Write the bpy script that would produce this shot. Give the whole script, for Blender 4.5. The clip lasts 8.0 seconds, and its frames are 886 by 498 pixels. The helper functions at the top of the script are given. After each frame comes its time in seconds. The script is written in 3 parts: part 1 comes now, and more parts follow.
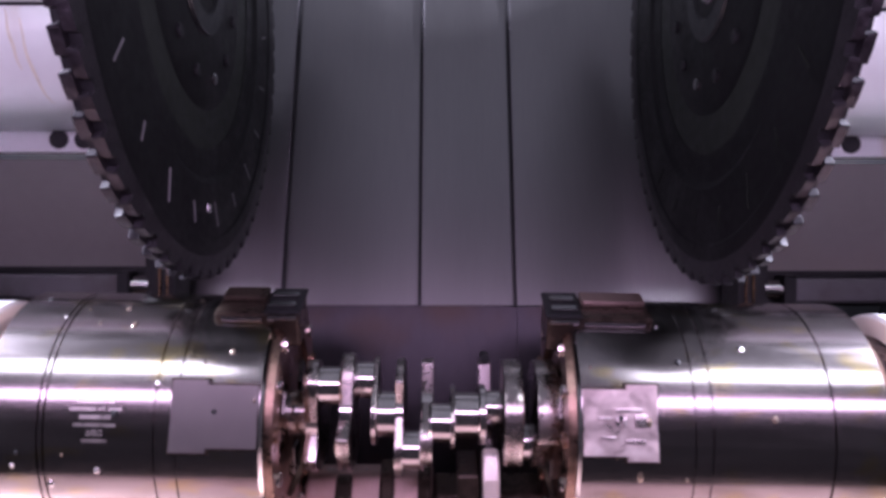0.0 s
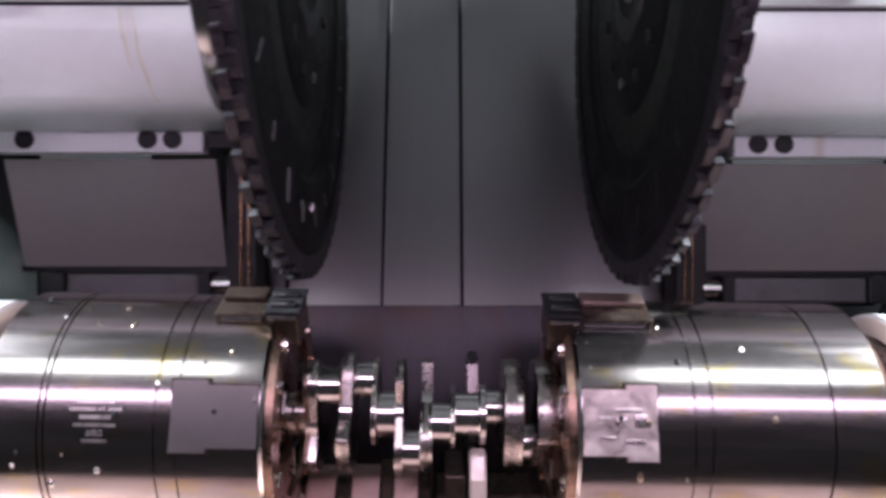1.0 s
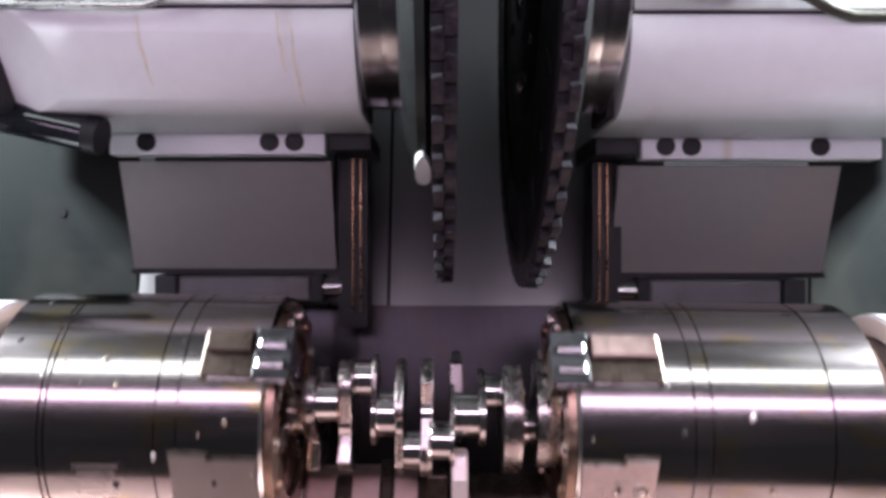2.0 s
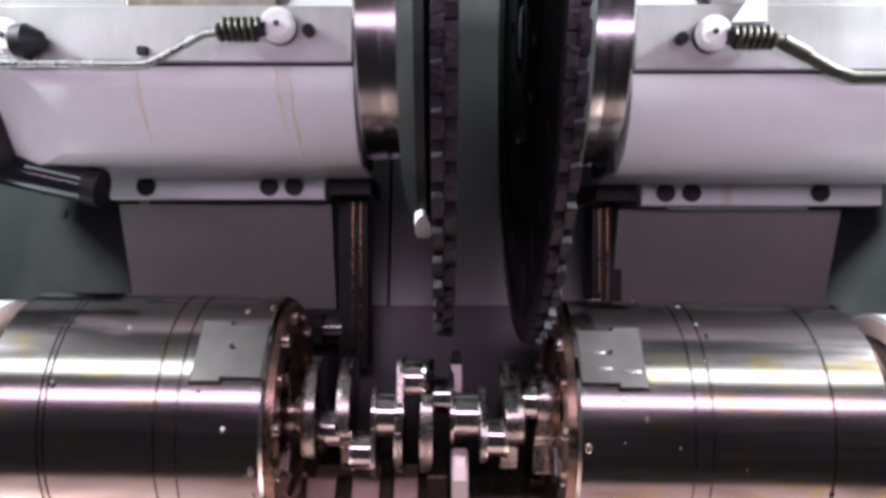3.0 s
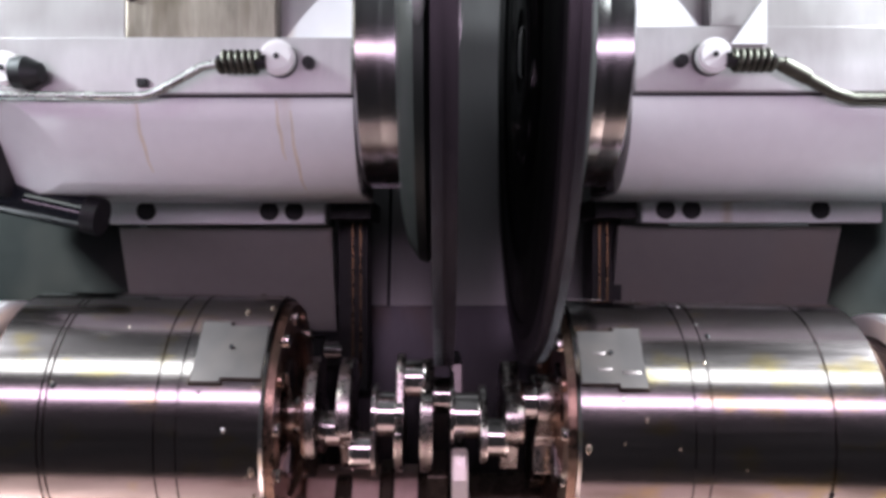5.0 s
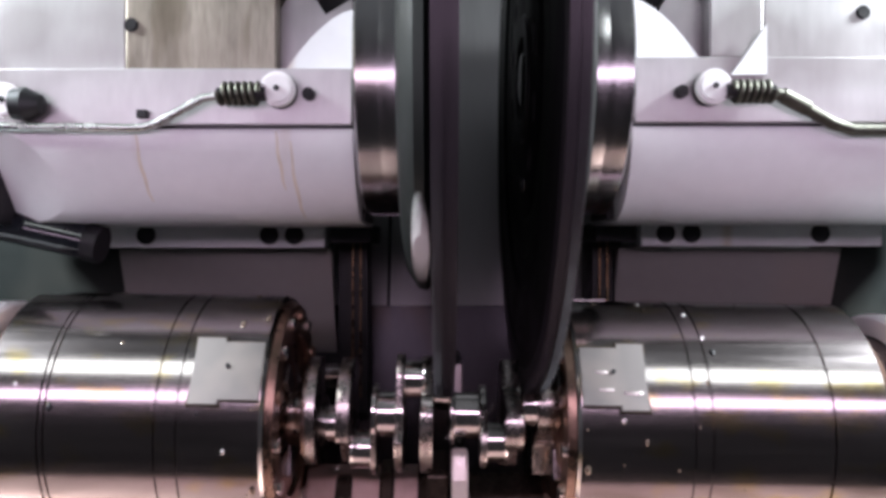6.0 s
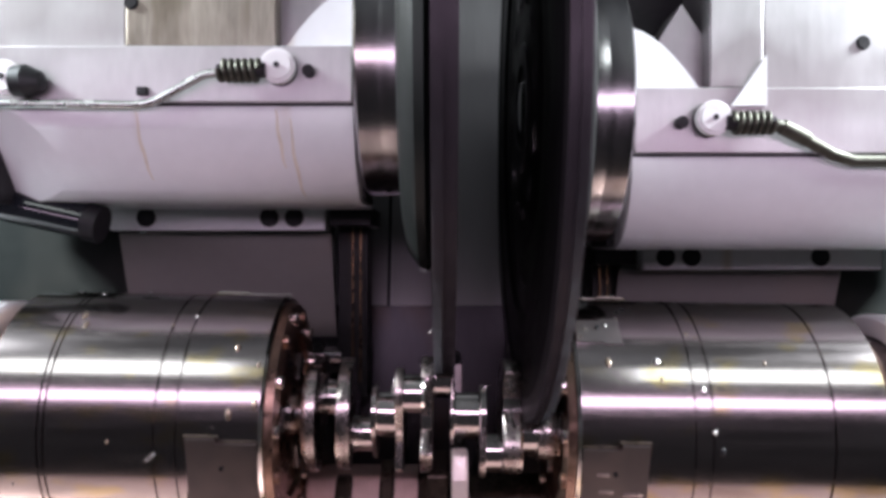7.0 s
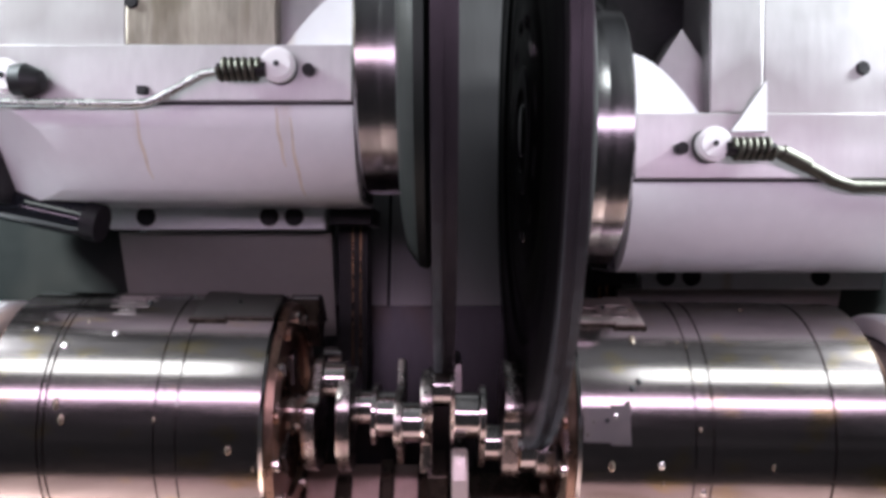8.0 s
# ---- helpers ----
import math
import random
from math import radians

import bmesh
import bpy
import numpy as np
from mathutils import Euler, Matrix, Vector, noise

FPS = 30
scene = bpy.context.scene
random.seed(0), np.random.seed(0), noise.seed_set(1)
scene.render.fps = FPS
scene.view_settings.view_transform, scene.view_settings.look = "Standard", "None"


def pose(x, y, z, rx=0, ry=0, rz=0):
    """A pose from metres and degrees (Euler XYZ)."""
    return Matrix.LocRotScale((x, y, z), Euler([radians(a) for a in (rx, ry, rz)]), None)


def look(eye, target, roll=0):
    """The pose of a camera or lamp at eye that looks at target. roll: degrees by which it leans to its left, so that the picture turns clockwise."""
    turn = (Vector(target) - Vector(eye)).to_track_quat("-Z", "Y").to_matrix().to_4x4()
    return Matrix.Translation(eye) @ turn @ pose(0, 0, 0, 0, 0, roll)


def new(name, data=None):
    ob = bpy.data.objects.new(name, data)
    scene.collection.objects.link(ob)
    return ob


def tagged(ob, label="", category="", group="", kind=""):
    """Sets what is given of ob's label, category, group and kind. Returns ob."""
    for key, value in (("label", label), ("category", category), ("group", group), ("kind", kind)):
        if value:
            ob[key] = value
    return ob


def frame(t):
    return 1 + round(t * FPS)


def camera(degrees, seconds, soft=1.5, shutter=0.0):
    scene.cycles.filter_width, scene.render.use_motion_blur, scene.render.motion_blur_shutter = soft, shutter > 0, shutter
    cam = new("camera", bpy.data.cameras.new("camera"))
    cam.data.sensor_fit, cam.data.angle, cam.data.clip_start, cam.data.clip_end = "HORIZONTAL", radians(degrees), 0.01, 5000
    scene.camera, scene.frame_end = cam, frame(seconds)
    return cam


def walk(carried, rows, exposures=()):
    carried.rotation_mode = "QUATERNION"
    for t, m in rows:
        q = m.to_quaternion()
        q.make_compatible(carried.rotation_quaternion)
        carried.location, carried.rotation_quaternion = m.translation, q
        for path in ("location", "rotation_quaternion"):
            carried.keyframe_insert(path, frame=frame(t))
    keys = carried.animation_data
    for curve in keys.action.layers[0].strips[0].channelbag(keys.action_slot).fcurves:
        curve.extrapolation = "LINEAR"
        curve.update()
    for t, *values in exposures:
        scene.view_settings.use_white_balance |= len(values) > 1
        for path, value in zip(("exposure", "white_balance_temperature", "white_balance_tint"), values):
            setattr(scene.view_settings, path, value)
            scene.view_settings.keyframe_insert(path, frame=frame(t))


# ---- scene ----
# Inside of a crankshaft milling machine. The slides lean back by 30 degrees; BED is their frame: x along the
# workpiece, y up the slides, z out towards the door. Its origin is the workpiece's axis.
BED = pose(0, 0, 1.15, 60, 0, 0)
cam = camera(60.2, 8.0, soft=3.5, shutter=0.5)
WORK = BED @ pose(0, 0, 0, 0, 0, -0.9)
EYE = BED @ pose(0, 0.187, 0.862)
walk(cam, [(0, EYE), (8, EYE)], exposures=[(0, 0.3, 5900, 34), (0.4, 0.3, 5900, 30), (0.65, 0.2, 6200, 13), (1.6, 0.2, 6200, 12), (3.0, -0.03, 6300, 11), (8, -0.03, 6300, 10)])


# ---- light ----
world = bpy.data.worlds.new("world")
world.use_nodes = True
world.node_tree.nodes["Background"].inputs[0].default_value = (0.93, 0.86, 0.94, 1)
world.node_tree.nodes["Background"].inputs[1].default_value = 0.026
scene.world = world


def strip_lamp(name, x, v, n, length, width, tv, tn, power, color, tx=None):
    data = bpy.data.lights.new(name, "AREA")
    data.shape, data.size, data.size_y, data.energy, data.color = "RECTANGLE", length, width, power, color
    ob = new(name, data)
    ob.matrix_basis = BED @ look((x, v, n), (x if tx is None else tx, tv, tn))
    return ob


for x in (-0.78, 0.78):
    strip_lamp("tube_light_white", x, 0.90, 0.765, 0.62, 0.24, 0.1, 0, 2.5, (0.95, 1.0, 0.97))
strip_lamp("tube_light_pink", 0, 0.33, 0.72, 1.7, 0.10, 0.05, 0, 4.0, (1.0, 0.74, 0.96))
strip_lamp("corner_light_west", -1.38, 1.05, 0.27, 0.24, 0.16, 0.35, 0.05, 78, (0.93, 0.98, 1.0), tx=-0.4)
strip_lamp("corner_light_east", 1.38, 1.05, 0.27, 0.24, 0.16, 0.35, 0.05, 104, (0.93, 0.98, 1.0), tx=0.45)


# ---- materials ----
def material(name, color, rough=0.5, metal=0.0, vary=0.25, scale=8.0, fine=90.0, bump=0.15, stretch=(1, 1, 1),
             stain=None, stain_amount=0.0, stain_scale=5.0, rough_vary=0.15, coat=0.0, stain_stretch=(1, 1, 1), stain_from=0.52):
    m = bpy.data.materials.new(name)
    m.use_nodes = True
    nt = m.node_tree
    nodes, link = nt.nodes, nt.links.new
    b = nodes["Principled BSDF"]
    b.inputs["Metallic"].default_value = metal
    b.inputs["Coat Weight"].default_value = coat
    tc = nodes.new("ShaderNodeTexCoord")
    mp = nodes.new("ShaderNodeMapping")
    mp.inputs["Scale"].default_value = stretch
    link(tc.outputs["Object"], mp.inputs["Vector"])
    big = nodes.new("ShaderNodeTexNoise")
    big.inputs["Scale"].default_value, big.inputs["Detail"].default_value = scale, 4
    link(mp.outputs["Vector"], big.inputs["Vector"])
    small = nodes.new("ShaderNodeTexNoise")
    small.inputs["Scale"].default_value, small.inputs["Detail"].default_value = fine, 3
    link(mp.outputs["Vector"], small.inputs["Vector"])
    both = nodes.new("ShaderNodeMix")
    both.data_type = "FLOAT"
    both.inputs[0].default_value = 0.4
    link(big.outputs["Fac"], both.inputs[2])
    link(small.outputs["Fac"], both.inputs[3])
    ramp = nodes.new("ShaderNodeValToRGB")
    ramp.color_ramp.elements[0].position, ramp.color_ramp.elements[1].position = 0.3, 0.7
    lo = [c * (1 - vary) for c in color]
    hi = [min(1, c * (1 + vary)) for c in color]
    ramp.color_ramp.elements[0].color, ramp.color_ramp.elements[1].color = (*lo, 1), (*hi, 1)
    link(both.outputs[0], ramp.inputs["Fac"])
    col = ramp.outputs["Color"]
    if stain:
        sn = nodes.new("ShaderNodeTexNoise")
        sn.inputs["Scale"].default_value, sn.inputs["Detail"].default_value = stain_scale, 2.5
        sm = nodes.new("ShaderNodeMapping")
        sm.inputs["Scale"].default_value = stain_stretch
        link(tc.outputs["Object"], sm.inputs["Vector"])
        link(sm.outputs["Vector"], sn.inputs["Vector"])
        sr = nodes.new("ShaderNodeValToRGB")
        sr.color_ramp.elements[0].position, sr.color_ramp.elements[1].position = stain_from, stain_from + 0.14
        sr.color_ramp.elements[1].color = (stain_amount, stain_amount, stain_amount, 1)
        link(sn.outputs["Fac"], sr.inputs["Fac"])
        mix = nodes.new("ShaderNodeMix")
        mix.data_type = "RGBA"
        link(sr.outputs["Color"], mix.inputs[0])
        link(col, mix.inputs[6])
        mix.inputs[7].default_value = (*stain, 1)
        col = mix.outputs[2]
    link(col, b.inputs["Base Color"])
    mr = nodes.new("ShaderNodeMapRange")
    mr.inputs["To Min"].default_value = max(0.03, rough - rough_vary)
    mr.inputs["To Max"].default_value = min(1, rough + rough_vary)
    mr.inputs["From Min"].default_value, mr.inputs["From Max"].default_value = 0.3, 0.7
    link(both.outputs[0], mr.inputs["Value"])
    link(mr.outputs["Result"], b.inputs["Roughness"])
    bp = nodes.new("ShaderNodeBump")
    bp.inputs["Strength"].default_value, bp.inputs["Distance"].default_value = bump, 0.001
    link(small.outputs["Fac"], bp.inputs["Height"])
    link(bp.outputs["Normal"], b.inputs["Normal"])
    return m


CHUCK = material("ground_steel", (0.34, 0.305, 0.305), 0.18, 1.0, 0.1, 6, 120, 0.02, (1.0, 14, 14), (0.42, 0.33, 0.13), 0.65, 34, 0.05, coat=1.0, stain_stretch=(0.6, 1, 1), stain_from=0.555)
CHUCK.node_tree.nodes["Principled BSDF"].inputs["Coat Roughness"].default_value = 0.09
CHUCK.node_tree.nodes["Principled BSDF"].inputs["Coat IOR"].default_value = 1.6
CHUCK_FACE = material("oily_steel", (0.34, 0.225, 0.175), 0.33, 1.0, 0.5, 25, 120, 0.3)
PAD = material("bead_blasted_steel", (0.23, 0.212, 0.212), 0.34, 1.0, 0.05, 9, 60, 0.02, stain=(0.42, 0.36, 0.33), stain_amount=0.25, stain_scale=14, rough_vary=0.03)
# Pale for the pad's marks; its pink reflection is put into the colour too.
PALE_PAD = material("pale_reflection_pad", (0.6, 0.5, 0.49), 0.36, 0.95, 0.2, 40, 120, 0.05, stain=(0.8, 0.74, 0.72), stain_amount=0.6, stain_scale=30)
MARK = material("pale_etching", (0.5, 0.445, 0.44), 0.34, 0.9, 0.12, 60, 200, 0.1)
FORGED = material("forged_steel", (0.2, 0.175, 0.175), 0.3, 1.0, 0.25, 30, 160, 0.12)
WEB_RIM = material("worn_web_rim", (0.56, 0.5, 0.48), 0.26, 1.0, 0.15, 30, 160, 0.08)
SLOT = material("bright_joint", (0.34, 0.33, 0.35), 0.4, 0.6, 0.2, 60, 200, 0.1)
MACHINED = material("machined_steel", (0.86, 0.81, 0.79), 0.14, 1.0, 0.08, 20, 200, 0.04, (20, 1, 1), rough_vary=0.05)
COLLAR = material("turned_steel", (0.39, 0.385, 0.39), 0.2, 1.0, 0.08, 10, 60, 0.04, (12, 1, 1), (0.2, 0.13, 0.06), 0.3, 10, 0.05)
CUTTER = material("blackened_steel", (0.0045, 0.0045, 0.0052), 0.5, 0.0, 0.4, 12, 90, 0.2)
CUTTER_RIM = material("cutter_rim_steel", (0.04, 0.035, 0.041), 0.45, 0.7, 0.6, 110, 260, 0.6)
INSERT = material("carbide_insert", (0.022, 0.02, 0.024), 0.6, 0.0, 0.3, 60, 200, 0.2)
BAR = material("dull_bar_steel", (0.13, 0.125, 0.135), 0.5, 0.5, 0.2, 12, 90, 0.1, stain=(0.07, 0.055, 0.05), stain_amount=0.5, stain_scale=14)
INNER_DISC = material("grey_green_disc_steel", (0.018, 0.022, 0.018), 0.55, 0.1, 0.25, 10, 80, 0.1)
HUB = material("dark_hub_steel", (0.04, 0.043, 0.044), 0.45, 0.6, 0.3, 14, 90, 0.2)
# Beige-white guard paint, darkened: the shade under the housing is in this colour.
GUARD = material("shaded_guard_paint", (0.27, 0.26, 0.25), 0.45, 0.0, 0.08, 5, 60, 0.05, stain=(0.3, 0.25, 0.22), stain_amount=0.5, stain_scale=5)
PAINT = material("white_paint", (0.755, 0.77, 0.785), 0.38, 0.0, 0.05, 4, 60, 0.05, (1, 1, 1), (0.45, 0.34, 0.17), 0.6, 1.0, 0.08, stain_stretch=(15, 1.3, 1.3), stain_from=0.61)
PLATE = material("milled_plate", (0.46, 0.455, 0.46), 0.42, 0.75, 0.08, 5, 40, 0.03, (4, 1, 1), (0.24, 0.22, 0.22), 0.6, 5.5, 0.05, stain_stretch=(1, 1.4, 1), stain_from=0.5)
BROWN_PLATE = material("oil_stained_plate", (0.27, 0.245, 0.205), 0.42, 0.7, 0.4, 9, 60, 0.12, (5, 0.7, 1), (0.13, 0.105, 0.075), 0.7, 9, 0.14, stain_stretch=(3, 0.7, 1), stain_from=0.5)
COVER = material("stainless_sheet", (0.35, 0.345, 0.35), 0.33, 1.0, 0.08, 2.0, 60, 0.02, (6, 0.3, 0.3), (0.3, 0.28, 0.29), 0.4, 2.2, 0.04)
# Apron: far darker than the upper sheet, with brown stains.
APRON = material("dark_apron_sheet", (0.037, 0.034, 0.04), 0.33, 0.85, 0.3, 5, 30, 0.03, (3, 1, 1), (0.045, 0.03, 0.022), 0.6, 7, 0.05)
GREY_PAINT = material("grey_green_paint", (0.012, 0.0155, 0.0148), 0.55, 0.0, 0.1, 3, 60, 0.06, stain=(0.06, 0.058, 0.05), stain_amount=0.3)
DARK = material("dark_rubber", (0.02, 0.02, 0.022), 0.45, 0.0, 0.4, 20, 120, 0.2)
BLACK_PIPE = material("black_hose", (0.012, 0.014, 0.018), 0.07, 0.0, 0.3, 20, 120, 0.03, rough_vary=0.02)
WHITE_PLASTIC = material("white_plastic", (0.8, 0.8, 0.8), 0.35, 0.0, 0.03, 20, 120, 0.02)
SPRING = material("dirty_spring_steel", (0.07, 0.07, 0.055), 0.5, 0.75, 0.4, 60, 200, 0.3)
TUBE = material("zinc_tube", (0.45, 0.48, 0.46), 0.25, 1.0, 0.2, 20, 120, 0.1)
BRASS = material("oily_brass", (0.16, 0.1, 0.055), 0.3, 1.0, 0.3, 30, 120, 0.1)
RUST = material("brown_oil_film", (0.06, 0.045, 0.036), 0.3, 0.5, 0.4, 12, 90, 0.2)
DRIP = material("dried_oil", (0.66, 0.61, 0.5), 0.4, 0.0, 0.15, 40, 120, 0.05)
BED_MAT = material("pinkish_tray_steel", (0.35, 0.25, 0.225), 0.38, 0.8, 0.25, 7, 80, 0.15, stain=(0.16, 0.1, 0.07), stain_amount=0.6, stain_scale=9)
CERAMIC = material("pale_shoe", (0.82, 0.72, 0.68), 0.3, 0.3, 0.08, 20, 120, 0.05)
DROP = material("coolant", (0.3, 0.24, 0.19), 0.06, 0.7, 0.2, 60, 200, 0.0, rough_vary=0.02)
CHIP = material("bright_chip", (0.85, 0.83, 0.82), 0.25, 1.0, 0.1, 60, 200, 0.1)
WALL = material("enclosure_paint", (0.085, 0.085, 0.09), 0.5, 0.0, 0.1, 3, 60, 0.06, stain=(0.14, 0.12, 0.1), stain_amount=0.3)


FLANGE = material("black_flange_steel", (0.008, 0.0095, 0.009), 0.5, 0.2, 0.25, 10, 80, 0.1)
for dull in (CUTTER, FLANGE, INSERT, HUB, INNER_DISC, DARK, RUST, GREY_PAINT):
    dull.node_tree.nodes["Principled BSDF"].inputs["Specular IOR Level"].default_value = 0.2


# ---- mesh helpers ----
def part(name, bm, mat, parent=None, label="", smooth=None):
    me = bpy.data.meshes.new(name)
    if smooth:
        for f in bm.faces:
            f.smooth = True
        for e in bm.edges:
            if len(e.link_faces) == 2 and e.calc_face_angle(0) > radians(smooth):
                e.smooth = False
    bm.to_mesh(me)
    bm.free()
    me.materials.append(mat)
    ob = new(name, me)
    ob.parent = parent
    return tagged(ob, label)


def share(name, ob, m):
    """Another part on the same mesh, at the pose m in its parent's space."""
    o = new(name, ob.data)
    o.parent, o.matrix_basis = ob.parent, m
    return o


def thing(name, label, category, m=None, group=""):
    ob = new(name)
    ob.empty_display_size = 0.05
    ob.matrix_basis = BED @ (m or Matrix())
    return tagged(ob, label, category, group)


def box(x0, x1, y0, y1, z0, z1, bevel=0.002, bm=None):
    bm = bm or bmesh.new()
    r = bmesh.ops.create_cube(bm, size=1)
    vs = r["verts"]
    for v in vs:
        v.co = Vector(((x0 + x1) / 2 + v.co.x * (x1 - x0), (y0 + y1) / 2 + v.co.y * (y1 - y0), (z0 + z1) / 2 + v.co.z * (z1 - z0)))
    if bevel:
        es = list({e for v in vs for e in v.link_edges})
        bmesh.ops.bevel(bm, geom=es, offset=bevel, segments=2, affect="EDGES", profile=0.5)
    return bm


def turned(profile, seg=96, bm=None, cv=0.0, cn=0.0):
    """A body turned about the x axis through (cv, cn), from (x, r) pairs; its ends are closed."""
    bm = bm or bmesh.new()
    rings = []
    for x, r in profile:
        if r <= 1e-6:
            rings.append([bm.verts.new((x, cv, cn))])
        else:
            rings.append([bm.verts.new((x, cv + r * math.sin(2 * math.pi * i / seg), cn + r * math.cos(2 * math.pi * i / seg))) for i in range(seg)])
    for a, b in zip(rings, rings[1:]):
        for i in range(seg):
            j = (i + 1) % seg
            vs = [a[i % len(a)], a[j % len(a)], b[j % len(b)], b[i % len(b)]]
            vs = list(dict.fromkeys(vs))
            if len(vs) > 2:
                bm.faces.new(vs)
    bmesh.ops.recalc_face_normals(bm, faces=bm.faces[:])
    return bm


def extruded(outline, x0, x1, bevel=0.0, bm=None):
    """A prism along x over an outline of (y, z) pairs."""
    bm = bm or bmesh.new()
    a = [bm.verts.new((x0, y, z)) for y, z in outline]
    b = [bm.verts.new((x1, y, z)) for y, z in outline]
    new_faces = [bm.faces.new(a), bm.faces.new(b[::-1])]
    for i in range(len(a)):
        j = (i + 1) % len(a)
        new_faces.append(bm.faces.new((a[i], b[i], b[j], a[j])))
    bmesh.ops.recalc_face_normals(bm, faces=new_faces)
    if bevel:
        es = [e for e in bm.edges if len(e.link_faces) == 2 and e.calc_face_angle(0) > 0.5]
        bmesh.ops.bevel(bm, geom=es, offset=bevel, segments=2, affect="EDGES", profile=0.5)
    return bm


def rod(points, r, seg=14, bm=None):
    """A round bar that follows the points."""
    bm = bm or bmesh.new()
    pts = [Vector(p) for p in points]
    rings = []
    side = None
    for i, p in enumerate(pts):
        d = (pts[min(i + 1, len(pts) - 1)] - pts[max(i - 1, 0)]).normalized()
        if side is None:
            side = d.orthogonal().normalized()
        side = (side - d * side.dot(d)).normalized()
        up = d.cross(side)
        rings.append([bm.verts.new(p + r * (math.cos(2 * math.pi * k / seg) * side + math.sin(2 * math.pi * k / seg) * up)) for k in range(seg)])
    for a, b in zip(rings, rings[1:]):
        for k in range(seg):
            bm.faces.new((a[k], a[(k + 1) % seg], b[(k + 1) % seg], b[k]))
    bm.faces.new(rings[0][::-1])
    bm.faces.new(rings[-1])
    bmesh.ops.recalc_face_normals(bm, faces=bm.faces[:])
    return bm


def disc(cx, cy, z0, z1, r, seg=28, bevel=0.0015):
    """A short pin along z."""
    bm = bmesh.new()
    bmesh.ops.create_cone(bm, cap_ends=True, segments=seg, radius1=r, radius2=r, depth=z1 - z0)
    bmesh.ops.translate(bm, verts=bm.verts[:], vec=(cx, cy, (z0 + z1) / 2))
    if bevel:
        es = [e for e in bm.edges if len(e.link_faces) == 2 and e.calc_face_angle(0) > 1.0]
        bmesh.ops.bevel(bm, geom=es, offset=bevel, segments=2, affect="EDGES")
    return bm


# ---- enclosure ----
def slab(name, x0, x1, y0, y1, z0, z1, mat, label, category):
    ob = part(name, box(x0, x1, y0, y1, z0, z1, 0.0), mat, None, label)
    return tagged(ob, "", category, "", "structure")


slab("floor", -1.5, 1.5, -1.5, 1.5, -0.04, 0.0, WALL, "grey painted steel floor of the machine", "floor")
slab("wall_back", -1.5, 1.5, 1.46, 1.5, 0.0, 2.9, WALL, "grey painted sheet steel wall behind the slides", "wall")
front = slab("wall_front", -1.5, -1.4, -1.5, -1.46, 0.0, 2.9, WALL, "grey painted sheet steel wall round the door window", "wall")
for k, (x0, x1, z0, z1) in enumerate(((1.4, 1.5, 0.0, 2.9), (-1.4, 1.4, 0.0, 0.45), (-1.4, 1.4, 2.7, 2.9))):
    part("wall_panel", box(x0, x1, -1.5, -1.46, z0, z1, 0.0), WALL, front)
window = tagged(new("window_1"), "wide clear window in the machine door", "window", "", "structure")
for x0, x1, z0, z1 in ((-1.4, 1.4, 0.45, 0.5), (-1.4, 1.4, 2.65, 2.7), (-1.4, -1.35, 0.5, 2.65), (1.35, 1.4, 0.5, 2.65)):
    part("window_frame", box(x0, x1, -1.51, -1.45, z0, z1, 0.004), DARK, window, "black rubber window frame")
slab("wall_west", -1.5, -1.46, -1.46, 1.46, 0.0, 2.9, WALL, "grey painted sheet steel side wall", "wall")
slab("wall_east", 1.46, 1.5, -1.46, 1.46, 0.0, 2.9, WALL, "grey painted sheet steel side wall", "wall")
slab("ceiling", -1.5, 1.5, -1.5, 1.5, 2.9, 2.94, WALL, "grey painted sheet steel roof of the machine", "ceiling")


# ---- sliding covers behind the cutters ----
def cover_plate(name, x0, x1, lift, label, lip, west=True):
    """A sheet with a long upper leaf that leans back and a lower apron."""
    ob = thing(name, label, "cover plate", None, "sliding covers")
    h = lift
    up = [(0.099, -0.338 + h), (1.0, -0.613 + h), (1.0, -0.619 + h), (0.099, -0.344 + h)]
    part("upper_sheet", extruded(up, x0, x1), COVER, ob, "brushed stainless upper sheet")
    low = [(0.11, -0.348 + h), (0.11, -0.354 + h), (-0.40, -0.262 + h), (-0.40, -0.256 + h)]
    part("apron", extruded(low, x0, x1), APRON, ob, "darker lower sheet with brown stains")
    if lip:
        edge = [(0.099, -0.334 + h), (1.0, -0.609 + h), (1.0, -0.614 + h), (0.099, -0.3395 + h)]
        e, o = (x0, -1) if west else (x1, 1)
        part("edge_strip", extruded(edge, e - 0.0008, e + 0.0008), SLOT, ob, "bare worn edge")
        part("wiper", extruded(edge, e + min(o * 0.001, o * 0.006), e + max(o * 0.001, o * 0.006)), DARK, ob, "black rubber wiper")
    return ob


cover_east = cover_plate("cover_plate", 0.116, 0.56, 0.012, "brushed stainless sliding cover of the east slide", True)
cover_mid = cover_plate("cover_plate", -0.033, 0.45, 0.006, "brushed stainless middle sliding cover", True)
cover_outer = cover_plate("cover_plate", -0.49, -0.255, 0.006, "brushed stainless outer sliding cover of the west slide", True, False)
cover_west = cover_plate("cover_plate", -0.48, 0.30, 0.0, "brushed stainless fixed cover behind the west slide", False)


# ---- carriage walls behind the heads ----
def back_panel(x0, x1, hole, label):
    ob = thing("back_panel", label, "panel")
    part("sheet", box(x0, x1, -0.34, 0.75, -0.375, -0.365, 0.002), GREY_PAINT, ob)
    part("hole", disc(hole, 0.245, -0.366, -0.363, 0.0075), DARK, ob, "small dark hole")
    return ob


panel_west = back_panel(-1.3, -0.49, -0.61, "grey green painted panel behind the white housing")
